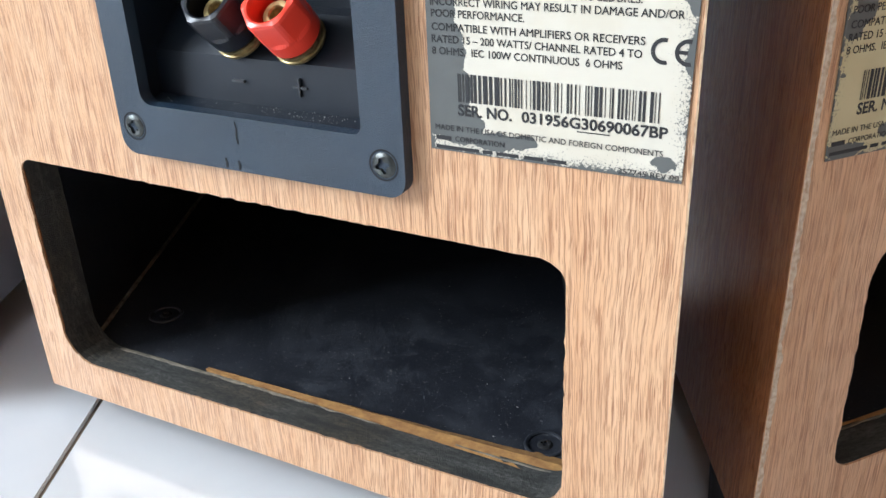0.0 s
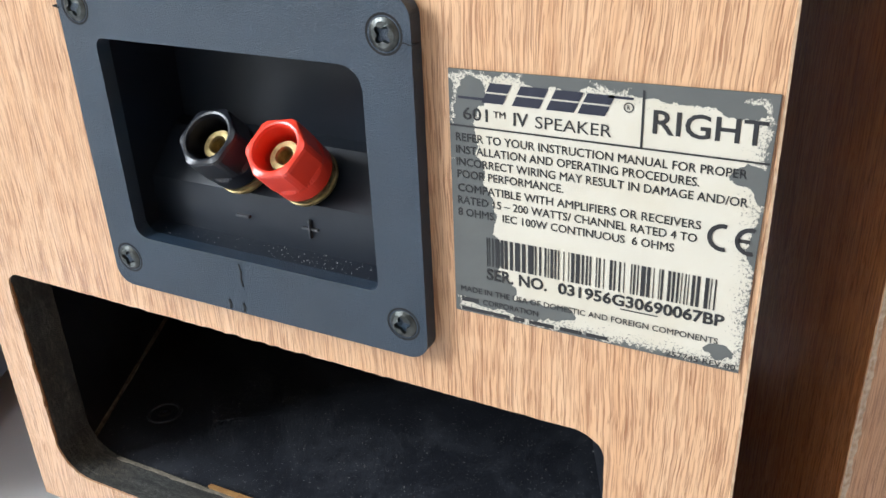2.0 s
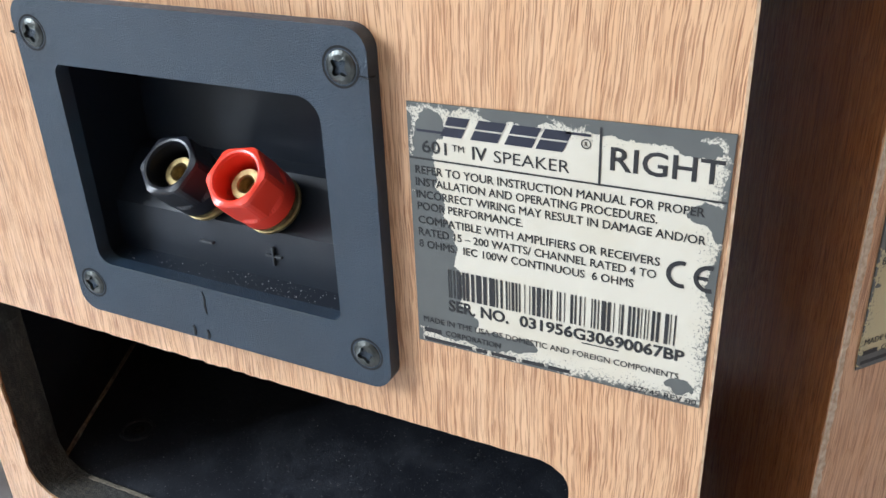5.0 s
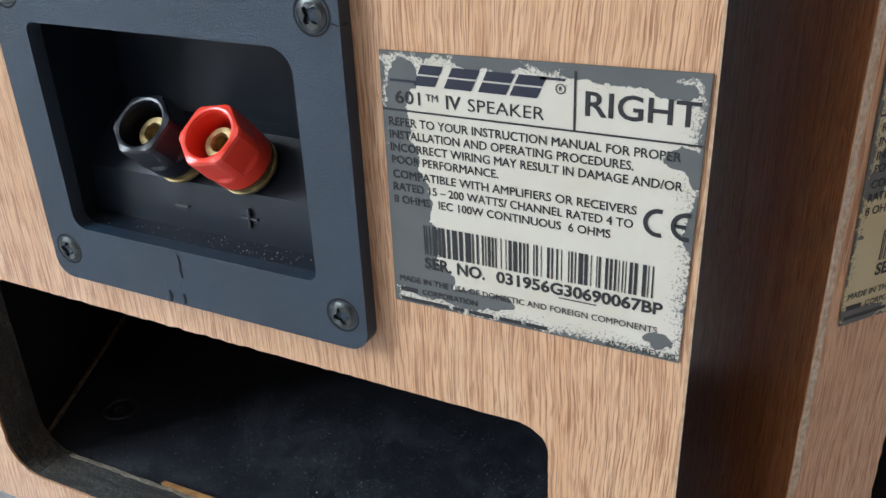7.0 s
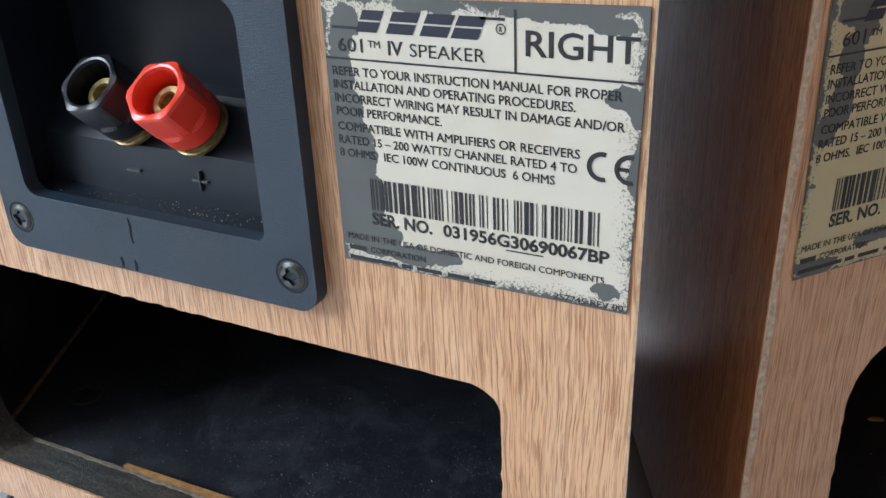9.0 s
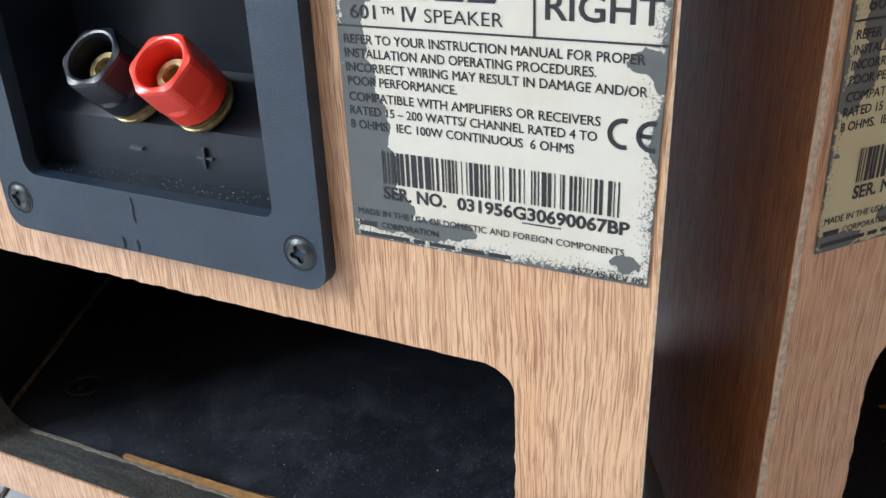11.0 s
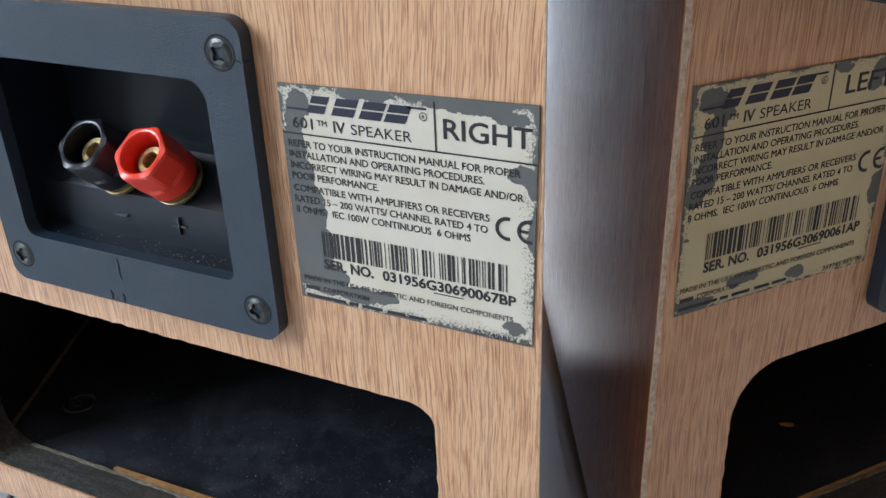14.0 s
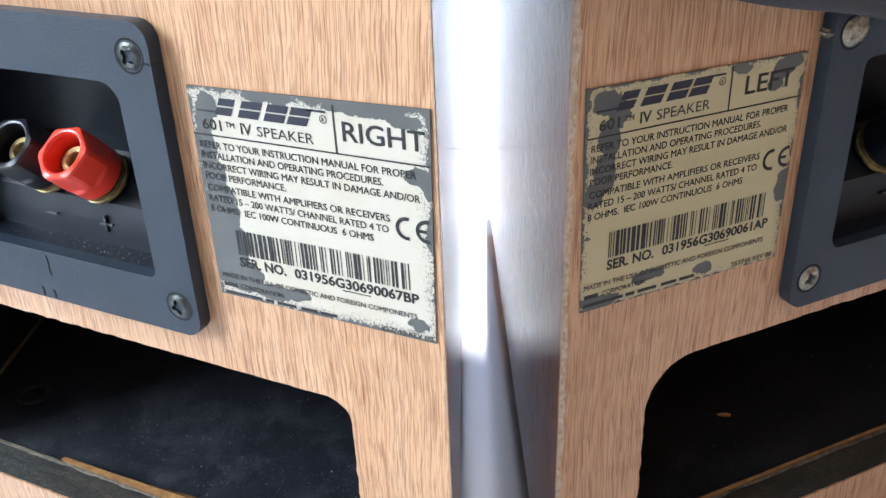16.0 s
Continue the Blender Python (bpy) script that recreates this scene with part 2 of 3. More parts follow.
def worn_label(name, width, height, paper, blobs, edge, seed):
    """Pale printed coat, flaked off to dull grey foil in patches (x, y, rx, ry as parts of the label) and along the rim."""
    m = mat(name, 0.45)
    n = Net(m)
    c = n.node("TexCoord").outputs["Object"]
    warp = n.node("TexNoise", Scale=160.0, Detail=6.0, Roughness=0.65)
    off = n.node("VectorMath")
    off.operation = "ADD"
    off.inputs[1].default_value = (seed, seed, seed)
    n.link(c, off.inputs[0])
    n.link(off.outputs[0], warp.inputs["Vector"])
    mv = n.node("VectorMath")
    mv.operation = "MULTIPLY_ADD"
    n.link(warp.outputs["Color"], mv.inputs[0])
    mv.inputs[1].default_value = (0.006, 0.0, 0.006)
    n.link(c, mv.inputs[2])
    sep = n.node("SeparateXYZ")
    n.link(mv.outputs[0], sep.inputs[0])
    px = n.math("DIVIDE", n.math("SUBTRACT", sep.outputs[0], 0.003), width)
    py = n.math("SUBTRACT", 1.0, n.math("DIVIDE", n.math("SUBTRACT", sep.outputs[2], 0.003), height))
    near = 9.0
    for x, y, rx, ry in blobs:
        dx = n.math("DIVIDE", n.math("SUBTRACT", px, x), rx)
        dy = n.math("DIVIDE", n.math("SUBTRACT", py, y), ry)
        d = n.math("ADD", n.math("MULTIPLY", dx, dx), n.math("MULTIPLY", dy, dy))
        near = n.math("MINIMUM", near, d)
    patch = n.math("LESS_THAN", near, 1.0)
    rim = n.math("MINIMUM", n.math("MINIMUM", px, n.math("SUBTRACT", 1.0, px)), n.math("MINIMUM", py, n.math("SUBTRACT", 1.0, py)))
    fret = n.noise(off.outputs[0], 420, 5, 0.7)
    rimmed = n.math("LESS_THAN", rim, n.math("MULTIPLY", n.math("SUBTRACT", fret, 0.36), edge))
    crumbs = n.math("GREATER_THAN", n.noise(off.outputs[0], 1500, 3, 0.7), n.math("MULTIPLY_ADD", rim, 2.6, 0.62 - 2.0 * edge))
    bare = n.math("MAXIMUM", n.math("MAXIMUM", patch, rimmed), n.math("MULTIPLY", crumbs, 0.8))
    stain = n.ramp(n.noise(off.outputs[0], 55, 5), [(0.45, 0.0), (0.8, 1.0)])
    coat = n.mix(n.math("MULTIPLY", stain, 0.35), paper, tuple(k * f for k, f in zip(paper, (0.8, 0.72, 0.55))))
    foil = n.mix(n.noise(off.outputs[0], 90, 4), (0.075, 0.080, 0.078), (0.125, 0.13, 0.124))
    n.color(n.mix(bare, coat, foil))
    n.rough(n.math("MULTIPLY_ADD", bare, -0.08, 0.5))
    n.bump(n.math("SUBTRACT", 1.0, bare), 0.6, 0.0001)
    return m


# ---- builders ----
def mesh_object(name, bm, material, parent=None, at=None, smooth=False):
    bmesh.ops.recalc_face_normals(bm, faces=bm.faces[:])
    me = bpy.data.meshes.new(name)
    bm.to_mesh(me)
    bm.free()
    for mt in (material if isinstance(material, tuple) else (material,)):
        me.materials.append(mt)
    if smooth:
        for p in me.polygons:
            p.use_smooth = True
    ob = new(name, me)
    if parent is not None:
        ob.parent = parent
    if at is not None:
        ob.matrix_basis = at
    return ob


def part(name, bm, material, parent, label="", at=None, smooth=False):
    return tagged(mesh_object(name, bm, material, parent, at, smooth), label)


def hexa(corners, bevel=0.0, seg=2):
    """A block from eight corners: four below, four above."""
    bm = bmesh.new()
    v = [bm.verts.new(c) for c in corners]
    for f in ((0, 1, 2, 3), (4, 5, 6, 7), (0, 1, 5, 4), (1, 2, 6, 5), (2, 3, 7, 6), (3, 0, 4, 7)):
        bm.faces.new([v[i] for i in f])
    bmesh.ops.recalc_face_normals(bm, faces=bm.faces[:])
    if bevel:
        bmesh.ops.bevel(bm, geom=bm.edges[:], offset=bevel, segments=seg, affect="EDGES", clamp_overlap=True)
    return bm


def block(x0, x1, y0, y1, z0, z1, bevel=0.0):
    return hexa([(x, y, z) for z in (z0, z1) for x, y in ((x0, y0), (x1, y0), (x1, y1), (x0, y1))], bevel)


def rounded(x0, x1, z0, z1, radii, seg=6, wobble=0.0, step=0.004, seed=0.0):
    """Outline of a rectangle with four corner radii (bottom left, bottom right, top right, top left), its edge a little ragged."""
    pts = []
    for (cx, cz, sx, sz, a0), r in zip(((x0, z0, 1, 1, 180), (x1, z0, -1, 1, 270), (x1, z1, -1, -1, 0), (x0, z1, 1, -1, 90)), radii):
        for i in range(seg + 1):
            a = radians(a0 + 90 * i / seg)
            pts.append(Vector((cx + sx * r + r * math.cos(a), 0, cz + sz * r + r * math.sin(a))))
    if wobble:
        fine = []
        for a, b in zip(pts, pts[1:] + pts[:1]):
            k = max(1, int((b - a).length / step))
            fine += [a.lerp(b, i / k) for i in range(k)]
        pts = []
        for p in fine:
            w = noise.noise(p * 260 + Vector((seed, 0, 0))) + 0.6 * noise.noise(p * 900 + Vector((seed, 3, 0)))
            bite = max(0.0, noise.noise(p * 130 + Vector((seed, 9, 0))) - 0.35) * 2.5
            away = (p - Vector(((x0 + x1) / 2, 0, (z0 + z1) / 2))).normalized()
            pts.append(p + away * wobble * (w + bite))
    return pts


def slab(loops, v0, v1):
    """A plate with holes: outlines in x and z, from depth v0 to v1."""
    bm = bmesh.new()
    flat = [p for loop in loops for p in loop]
    tris = geometry.tessellate_polygon([[Vector((p.x, p.z, 0)) for p in loop] for loop in loops])
    near = [bm.verts.new((p.x, v0, p.z)) for p in flat]
    far = [bm.verts.new((p.x, v1, p.z)) for p in flat]
    for t in tris:
        if len(set(t)) == 3:
            bm.faces.new([near[k] for k in t])
            bm.faces.new([far[k] for k in reversed(t)])
    start = 0
    for loop in loops:
        for k in range(len(loop)):
            a, c = start + k, start + (k + 1) % len(loop)
            bm.faces.new((near[a], near[c], far[c], far[a]))
        start += len(loop)
    return bm


def lathe(rings, n=36, hexes=None, close=True):
    """A turned body round z: rings of (radius, height); those in hexes are six-sided."""
    bm = bmesh.new()
    rows = []
    for k, (r, h) in enumerate(rings):
        row = []
        for i in range(n):
            a = 2 * math.pi * i / n
            q = r
            if hexes and k in hexes:
                q = min(r / math.cos((a % (math.pi / 3)) - math.pi / 6), r * 1.10)
            row.append(bm.verts.new((q * math.cos(a), q * math.sin(a), h)))
        rows.append(row)
    for a, b in zip(rows, rows[1:]):
        for i in range(n):
            bm.faces.new((a[i], a[(i + 1) % n], b[(i + 1) % n], b[i]))
    if close:
        bm.faces.new(rows[0])
        bm.faces.new(rows[-1])
    return bm


def screw_head(radius, lobes):
    """A domed head with a driver recess, round z."""
    bm = bmesh.new()
    n = 32

    def ring(f, h):
        return [bm.verts.new((f(2 * math.pi * i / n) * math.cos(2 * math.pi * i / n), f(2 * math.pi * i / n) * math.sin(2 * math.pi * i / n), h)) for i in range(n)]

    star = lambda s: (lambda a: s * radius * (0.46 + 0.13 * math.cos(lobes * a)))
    rows = [ring(lambda a: radius, 0), ring(lambda a: radius, radius * 0.12), ring(lambda a: radius * 0.9, radius * 0.26), ring(lambda a: radius * 0.7, radius * 0.36), ring(star(1.0), radius * 0.40), ring(star(0.8), radius * 0.05)]
    for a, b in zip(rows, rows[1:]):
        for i in range(n):
            bm.faces.new((a[i], a[(i + 1) % n], b[(i + 1) % n], b[i]))
    bm.faces.new(rows[-1]).material_index = 1
    return bm


def lettering(name, body, x, z, width, height, depth, material, parent, weight=0.0, slant=0.0):
    """Printed words: the lower left corner at (x, z), stretched to a width and a capital height."""
    cu = bpy.data.curves.new(name, "FONT")
    cu.body, cu.resolution_u, cu.bevel_depth, cu.bevel_resolution, cu.shear = body, 3, weight, 0, slant
    tmp = bpy.data.objects.new(name, cu)
    me = bpy.data.meshes.new_from_object(tmp)
    bpy.data.objects.remove(tmp)
    xs = [v.co.x for v in me.vertices]
    x0, wide = min(xs), max(xs) - min(xs)
    for v in me.vertices:
        v.co = ((v.co.x - x0) / wide * width, -0.00003 * v.co.z / max(weight, 0.001), v.co.y / 0.70 * height)
    me.name = name
    me.materials.append(material)
    ob = new(name, me)
    ob.parent = parent
    ob.matrix_basis = pose(x, depth, z)
    return ob


# ---- the room ----
def room():
    x0, x1, y0, y1, h, t = -2.1, 1.6, -2.2, 1.8, 2.6, 0.15
    ground = tagged(mesh_object("ground", block(-60, 60, -60, 60, -0.08, -0.031), PAVING), "pale ground outside the room", "ground", kind="structure")
    tagged(mesh_object("ceiling", block(x0 - t, x1 + t, y0 - t, y1 + t, h, h + t), WALL), "plain white ceiling", "ceiling", kind="structure")
    loops = [[Vector(p) for p in ((y0, 0, 0), (y1, 0, 0), (y1, 0, h), (y0, 0, h))], [Vector((y, 0, z)) for y, z in ((WINDOW[0], WINDOW[2]), (WINDOW[1], WINDOW[2]), (WINDOW[1], WINDOW[3]), (WINDOW[0], WINDOW[3]))]]
    west = slab(loops, 0.0, t)
    bmesh.ops.transform(west, matrix=pose(x0, 0, 0, 0, 0, 90), verts=west.verts[:])
    tagged(mesh_object("wall_west", west, WALL), "white painted wall with a window opening to daylight", "wall", kind="structure")
    tagged(mesh_object("wall_south", block(x0 - t, x1 + t, y0 - t, y0 - 0.001, 0, h), WALL_TAUPE), "plain unseen wall, coloured taupe to dim the bounce", "wall", kind="structure")
    tagged(mesh_object("wall_east", block(x1, x1 + t, y0, y1, 0, h), WALL_WARM), "plain unseen wall, coloured orange-brown to warm and dim the bounce", "wall", kind="structure")

    def pierced(name, ya, yb, a, b, z0, z1):
        loops = [[Vector(p) for p in ((x0 - t, 0, 0), (x1 + t, 0, 0), (x1 + t, 0, h), (x0 - t, 0, h))]]
        if z0 > 0:
            loops.append([Vector(p) for p in ((a, 0, z0), (b, 0, z0), (b, 0, z1), (a, 0, z1))])
        else:
            loops = [[Vector(p) for p in ((x0 - t, 0, 0), (a, 0, 0), (a, 0, z1), (b, 0, z1), (b, 0, 0), (x1 + t, 0, 0), (x1 + t, 0, h), (x0 - t, 0, h))]]
        tagged(mesh_object(name, slab(loops, ya, yb), WALL), "white painted wall with a wide opening to daylight", "wall", kind="structure")

    pierced("wall_north", y1, y1 + t, -1.6, -0.5, 0, 2.44)
    # tiled floor: a joint runs from beside the cabinet towards the camera
    way = math.degrees(math.atan2(-0.061, 0.029))
    base = tagged(mesh_object("floor", block(x0 - t, x1 + t, y0 - t, y1 + t, -0.03, -0.0015), GROUT), "white glossy tiled floor with dark joints", "floor", kind="structure")
    size, gap = 0.6, 0.0022
    share = block(-size / 2 + gap / 2, size / 2 - gap / 2, -size / 2 + gap / 2, size / 2 - gap / 2, -0.006, 0.0, 0.0006)
    bmesh.ops.recalc_face_normals(share, faces=share.faces[:])
    me = bpy.data.meshes.new("tile")
    share.to_mesh(me)
    share.free()
    me.materials.append(TILE)
    turn = Matrix.Rotation(radians(way), 4, "Z")
    for i in range(-5, 6):
        for j in range(-5, 6):
            c = Vector((-0.3065, 0.2095, 0)) + turn @ Vector(((i - 0.25) * size, (j + 0.5) * size, 0))
            if not (x0 - 0.45 < c.x < x1 + 0.45 and y0 - 0.45 < c.y < y1 + 0.45):
                continue
            place, mesh = Matrix.Translation(c) @ turn, me
            if not (x0 + 0.45 < c.x < x1 - 0.45 and y0 + 0.45 < c.y < y1 - 0.45):  # cut along the walls
                cut = bmesh.new()
                cut.from_mesh(me)
                cut.transform(place)
                for co, no in (((x0 - 0.1, 0, 0), (-1, 0, 0)), ((x1 + 0.1, 0, 0), (1, 0, 0)), ((0, y0 - 0.1, 0), (0, -1, 0)), ((0, y1 + 0.1, 0), (0, 1, 0))):
                    bmesh.ops.bisect_plane(cut, geom=cut.verts[:] + cut.edges[:] + cut.faces[:], plane_co=co, plane_no=no, clear_outer=True)
                if not cut.faces:
                    cut.free()
                    continue
                cut.transform(place.inverted())
                mesh = bpy.data.meshes.new("tile")
                cut.to_mesh(mesh)
                cut.free()
                mesh.materials.append(TILE)
            ob = new("tile", mesh)
            ob.parent = base
            ob.matrix_basis = place
    return ground


room()

# ---- loudspeakers ----
SHEAR = 0.458  # the sides run back at a slant to the rear panel
WIDE, DEEP, TALL = 0.280, 0.37, 0.72


def loudspeaker(side, place, base, label, drop, port):
    """side -1: its inner edge is the right one; +1: the left one. The rear panel lies in local y = 0, x along it from the inner edge."""
    s = side
    top = new("loudspeaker")
    tagged(top, label, "speaker", "pair of loudspeakers")
    top.matrix_basis = place
    X = lambda u: s * u

    def board(name, u0, u1, v0, v1, z0, z1, material, bevel=0.0008, text=""):
        pts = [(X(u + SHEAR * v), v, z) for z in (z0, z1) for u, v in ((u0, v0), (u1, v0), (u1, v1), (u0, v1))]
        return part(name, hexa(pts, bevel), material, top, text)

    T = 0.017
    lo, hi = base, base + TALL
    ports = rounded(*sorted((X(port[0]), X(port[1]))), port[2], port[3], port[4], 7, 0.00055, 0.0016, 5.0 * s)
    core_port = rounded(*sorted((X(port[0]), X(port[1]))), port[2], port[3], port[4], 7, 0.00025, 0.003, 8.0 * s)
    for p in ports + core_port:  # the lower edge falls off towards the outer side
        if p.z < port[2] + 0.02:
            p.z -= 0.0027 * max(0.0, abs(p.x) - port[0]) / (port[1] - port[0])
    pa, pb = sorted((X(0.093), X(0.187)))
    hole = rounded(pa, pb, 0.156 + drop, 0.231 + drop, (0.004,) * 4)
    xa, xb = sorted((X(0.0), X(WIDE)))
    outer = lambda e: [Vector((xa + e, 0, lo + e)), Vector((xb - e, 0, lo + e)), Vector((xb - e, 0, hi - e)), Vector((xa + e, 0, hi - e))]
    part("rear_veneer", slab([outer(0.0), ports, hole], 0.0, 0.0008), OAK, top)
    core = slab([outer(0.0006), core_port, hole], 0.0009, T)
    for v in core.verts:
        if (abs(v.co.x - xa) < 0.002 or abs(v.co.x - xb) < 0.002) and v.co.y > 0.005:
            v.co.x += s * (SHEAR * T + (0.001 if abs(v.co.x - X(0)) < 0.002 else -0.001))
    part("rear_board", core, SAWN, top, "black-painted sawn fibreboard edge round the port")
    board("side_panel", 0.0002, T, 0.0009, DEEP, lo, hi, OAK_SIDE, 0.0001, "glossy oak veneer side, coloured dark for the shaded gap")
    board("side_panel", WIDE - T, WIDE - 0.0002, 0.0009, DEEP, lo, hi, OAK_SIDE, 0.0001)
    board("bottom_panel", T + 0.0004, WIDE - T - 0.0004, T + 0.0004, DEEP - T, lo + 0.001, lo + 0.012, OAK_SIDE)
    board("top_panel", T + 0.0004, WIDE - T - 0.0004, T + 0.0004, DEEP - T, hi - T, hi - 0.001, OAK_SIDE)
    board("front_panel", T + 0.0004, WIDE - T - 0.0004, DEEP - T + 0.0004, DEEP, lo, hi, OAK_SIDE)
    # port chamber
    fz, cz = port[2] - 0.004, port[3] + 0.012
    board("port_floor", T + 0.001, WIDE - T - 0.001, T + 0.0006, DEEP - T - 0.01, fz - 0.008, fz, BLACK_IN, 0.0, "dusty black-painted chamber floor")
    board("port_ceiling", T + 0.001, WIDE - T - 0.001, T + 0.0006, DEEP - T - 0.01, cz, cz + 0.008, BLACK_IN, 0.0)
    board("port_wall", T + 0.0005, T + 0.003, T + 0.0006, DEEP - T - 0.01, fz, cz, BLACK_IN, 0.0)
    board("port_wall", WIDE - T - 0.003, WIDE - T - 0.0005, T + 0.0006, DEEP - T - 0.01, fz, cz, BLACK_IN, 0.0)
    board("port_wall", T + 0.003, WIDE - T - 0.003, DEEP - T - 0.02, DEEP - T - 0.012, fz, cz, BLACK_IN, 0.0)
    return top


# ---- terminal plate ----
PLATE = (0.0824, 0.1970, 0.1439, 0.2428)  # u0, u1, z0, z1
FACE = 0.0050  # how far the plate stands proud
OPENING = (0.0968, 0.1848, 0.1625, 0.2250)


def binding_post(plate, x, y, z, cap_material, turn):
    """A hexagonal screw cap on a brass stud, leaning up and out of the sloped step."""
    lean = pose(x, y, z, 45, 0, 0) @ pose(0, 0, 0, 0, 0, turn) @ Matrix.Diagonal((1.23, 1.23, 1.06, 1))
    part("washer", lathe([(0.0035, 0), (0.0072, 0), (0.0074, 0.0004), (0.0074, 0.0013), (0.0068, 0.0016), (0.0068, 0.0021), (0.0073, 0.0024), (0.0073, 0.0034), (0.0035, 0.0037)]), BRASS, plate, "tarnished brass washer", lean)
    rings = [(0.0040, 0.0038), (0.0071, 0.0038), (0.0075, 0.0044), (0.0076, 0.0092), (0.0071, 0.0106), (0.0070, 0.0186), (0.00675, 0.0195), (0.0062, 0.0199), (0.0057, 0.0197), (0.0054, 0.0188), (0.0053, 0.0095), (0.0030, 0.0092)]
    cap = lathe(rings, 60, hexes={4, 5, 6})
    ob = part("terminal_cap", cap, cap_material, plate, "hexagonal screw cap", lean)
    for p in ob.data.polygons:
        p.use_smooth = False
    part("stud", lathe([(0.0039, 0.009), (0.0039, 0.0140), (0.0036, 0.0146), (0.0023, 0.0146), (0.0020, 0.0140), (0.0020, 0.0105)], 28), BRASS, plate, "brass stud with a hole", lean)


def terminal_plate(top, s, drop, caps, worn):
    X = lambda u: s * u
    x0, x1 = sorted((X(PLATE[0]), X(PLATE[1])))
    o0, o1 = sorted((X(OPENING[0]), X(OPENING[1])))
    zo = drop
    bm = slab([rounded(x0, x1, PLATE[2] + zo, PLATE[3] + zo, (0.006,) * 4, 8), rounded(o0, o1, OPENING[2] + zo, OPENING[3] + zo, (0.0045, 0.0030, 0.0065, 0.003), 8)], -FACE, -0.0002)
    bmesh.ops.remove_doubles(bm, verts=bm.verts[:], dist=1e-6)
    sharp = [e for e in bm.edges if len(e.link_faces) == 2 and e.calc_face_angle(0) > 0.9 and all(v.co.y < -0.003 for v in e.verts)]
    bmesh.ops.bevel(bm, geom=sharp, offset=0.0013, segments=3, affect="EDGES", clamp_overlap=True)
    plate = part("terminal_plate", bm, PLASTIC, top, "black textured plastic terminal plate")
    # sunk box behind the opening: floor, front of the step, sloped step, back, lid
    prof = [(-0.0025, 0.1615), (0.0062, 0.1635), (0.0072, 0.1785), (0.0200, 0.1915), (0.0255, 0.1925), (0.0262, 0.2262), (-0.0025, 0.2262)]
    bm = bmesh.new()
    ends = []
    for x in (o0 - 0.0012, o1 + 0.0012):
        ends.append([bm.verts.new((x, v, z + zo)) for v, z in prof])
    for i in range(len(prof) - 1):
        bm.faces.new((ends[0][i], ends[0][i + 1], ends[1][i + 1], ends[1][i]))
    for e in ends:
        bm.faces.new(e)
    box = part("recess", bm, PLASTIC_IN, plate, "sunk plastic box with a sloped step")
    thick = box.modifiers.new("thick", "SOLIDIFY")
    thick.thickness, thick.offset = 0.0012, 1.0
    mid = (o0 + o1) / 2
    for dx, cap in zip((-0.0116, 0.0118), caps):
        binding_post(plate, mid + dx + 0.0012, 0.0118, 0.1846 + zo, cap, 12)
    # raised signs on the front of the step
    part("minus_sign", block(mid - 0.0122, mid - 0.0070, 0.0054, 0.0072, 0.1706 + zo, 0.1714 + zo, 0.0002), SIGN, plate)
    part("plus_sign", block(mid + 0.0119, mid + 0.0177, 0.0058, 0.0072, 0.1706 + zo, 0.1714 + zo, 0.0002), SIGN, plate)
    part("plus_sign", block(mid + 0.0144, mid + 0.0152, 0.0056, 0.0072, 0.1680 + zo, 0.1740 + zo, 0.0002), SIGN, plate)
    # four screws
    for k, (u, z) in enumerate(((0.0896, 0.1541), (0.0896, 0.2333), (0.1900, 0.1541), (0.1900, 0.2333))):
        steel = STEEL_WORN if worn else STEEL
        part("screw", screw_head(0.0044, 4), (steel, SCREW_PIT), plate, "worn cross-recess screw", pose(X(u), -FACE + 0.0009, z + zo, 90, 0, 0) @ pose(0, 0, 0, 0, 0, 17 + 31 * k))
        ring = lathe([(0.0045, 0), (0.0045, 0.00015), (0.0051, 0.00015), (0.0051, 0)], 28, close=False)
        part("screw_seat", ring, CRACK, plate, "dark ring pressed round the screw", pose(X(u), -FACE + 0.0001, z + zo, 90, 0, 0))
    return plate


def crack_line(plate, pts, width, across=False):
    """A thin dark split that follows a few turning points on the plate's face."""
    bm = bmesh.new()
    rows = []
    for i, (x, z) in enumerate(pts):
        w = width * (0.5 + 0.5 * math.sin(math.pi * (i + 0.6) / len(pts)))
        dx, dz = (0, w) if across else (w, 0)
        rows.append([bm.verts.new(c) for c in ((x - dx, -FACE - 0.0002, z - dz), (x + dx, -FACE - 0.0002, z + dz), (x + dx, -0.0030, z + dz), (x - dx, -0.0030, z - dz))])
    for a, b in zip(rows, rows[1:]):
        for i in range(4):
            bm.faces.new((a[i], a[(i + 1) % 4], b[(i + 1) % 4], b[i]))
    part("crack", bm, CRACK, plate, "dark split in the plastic")


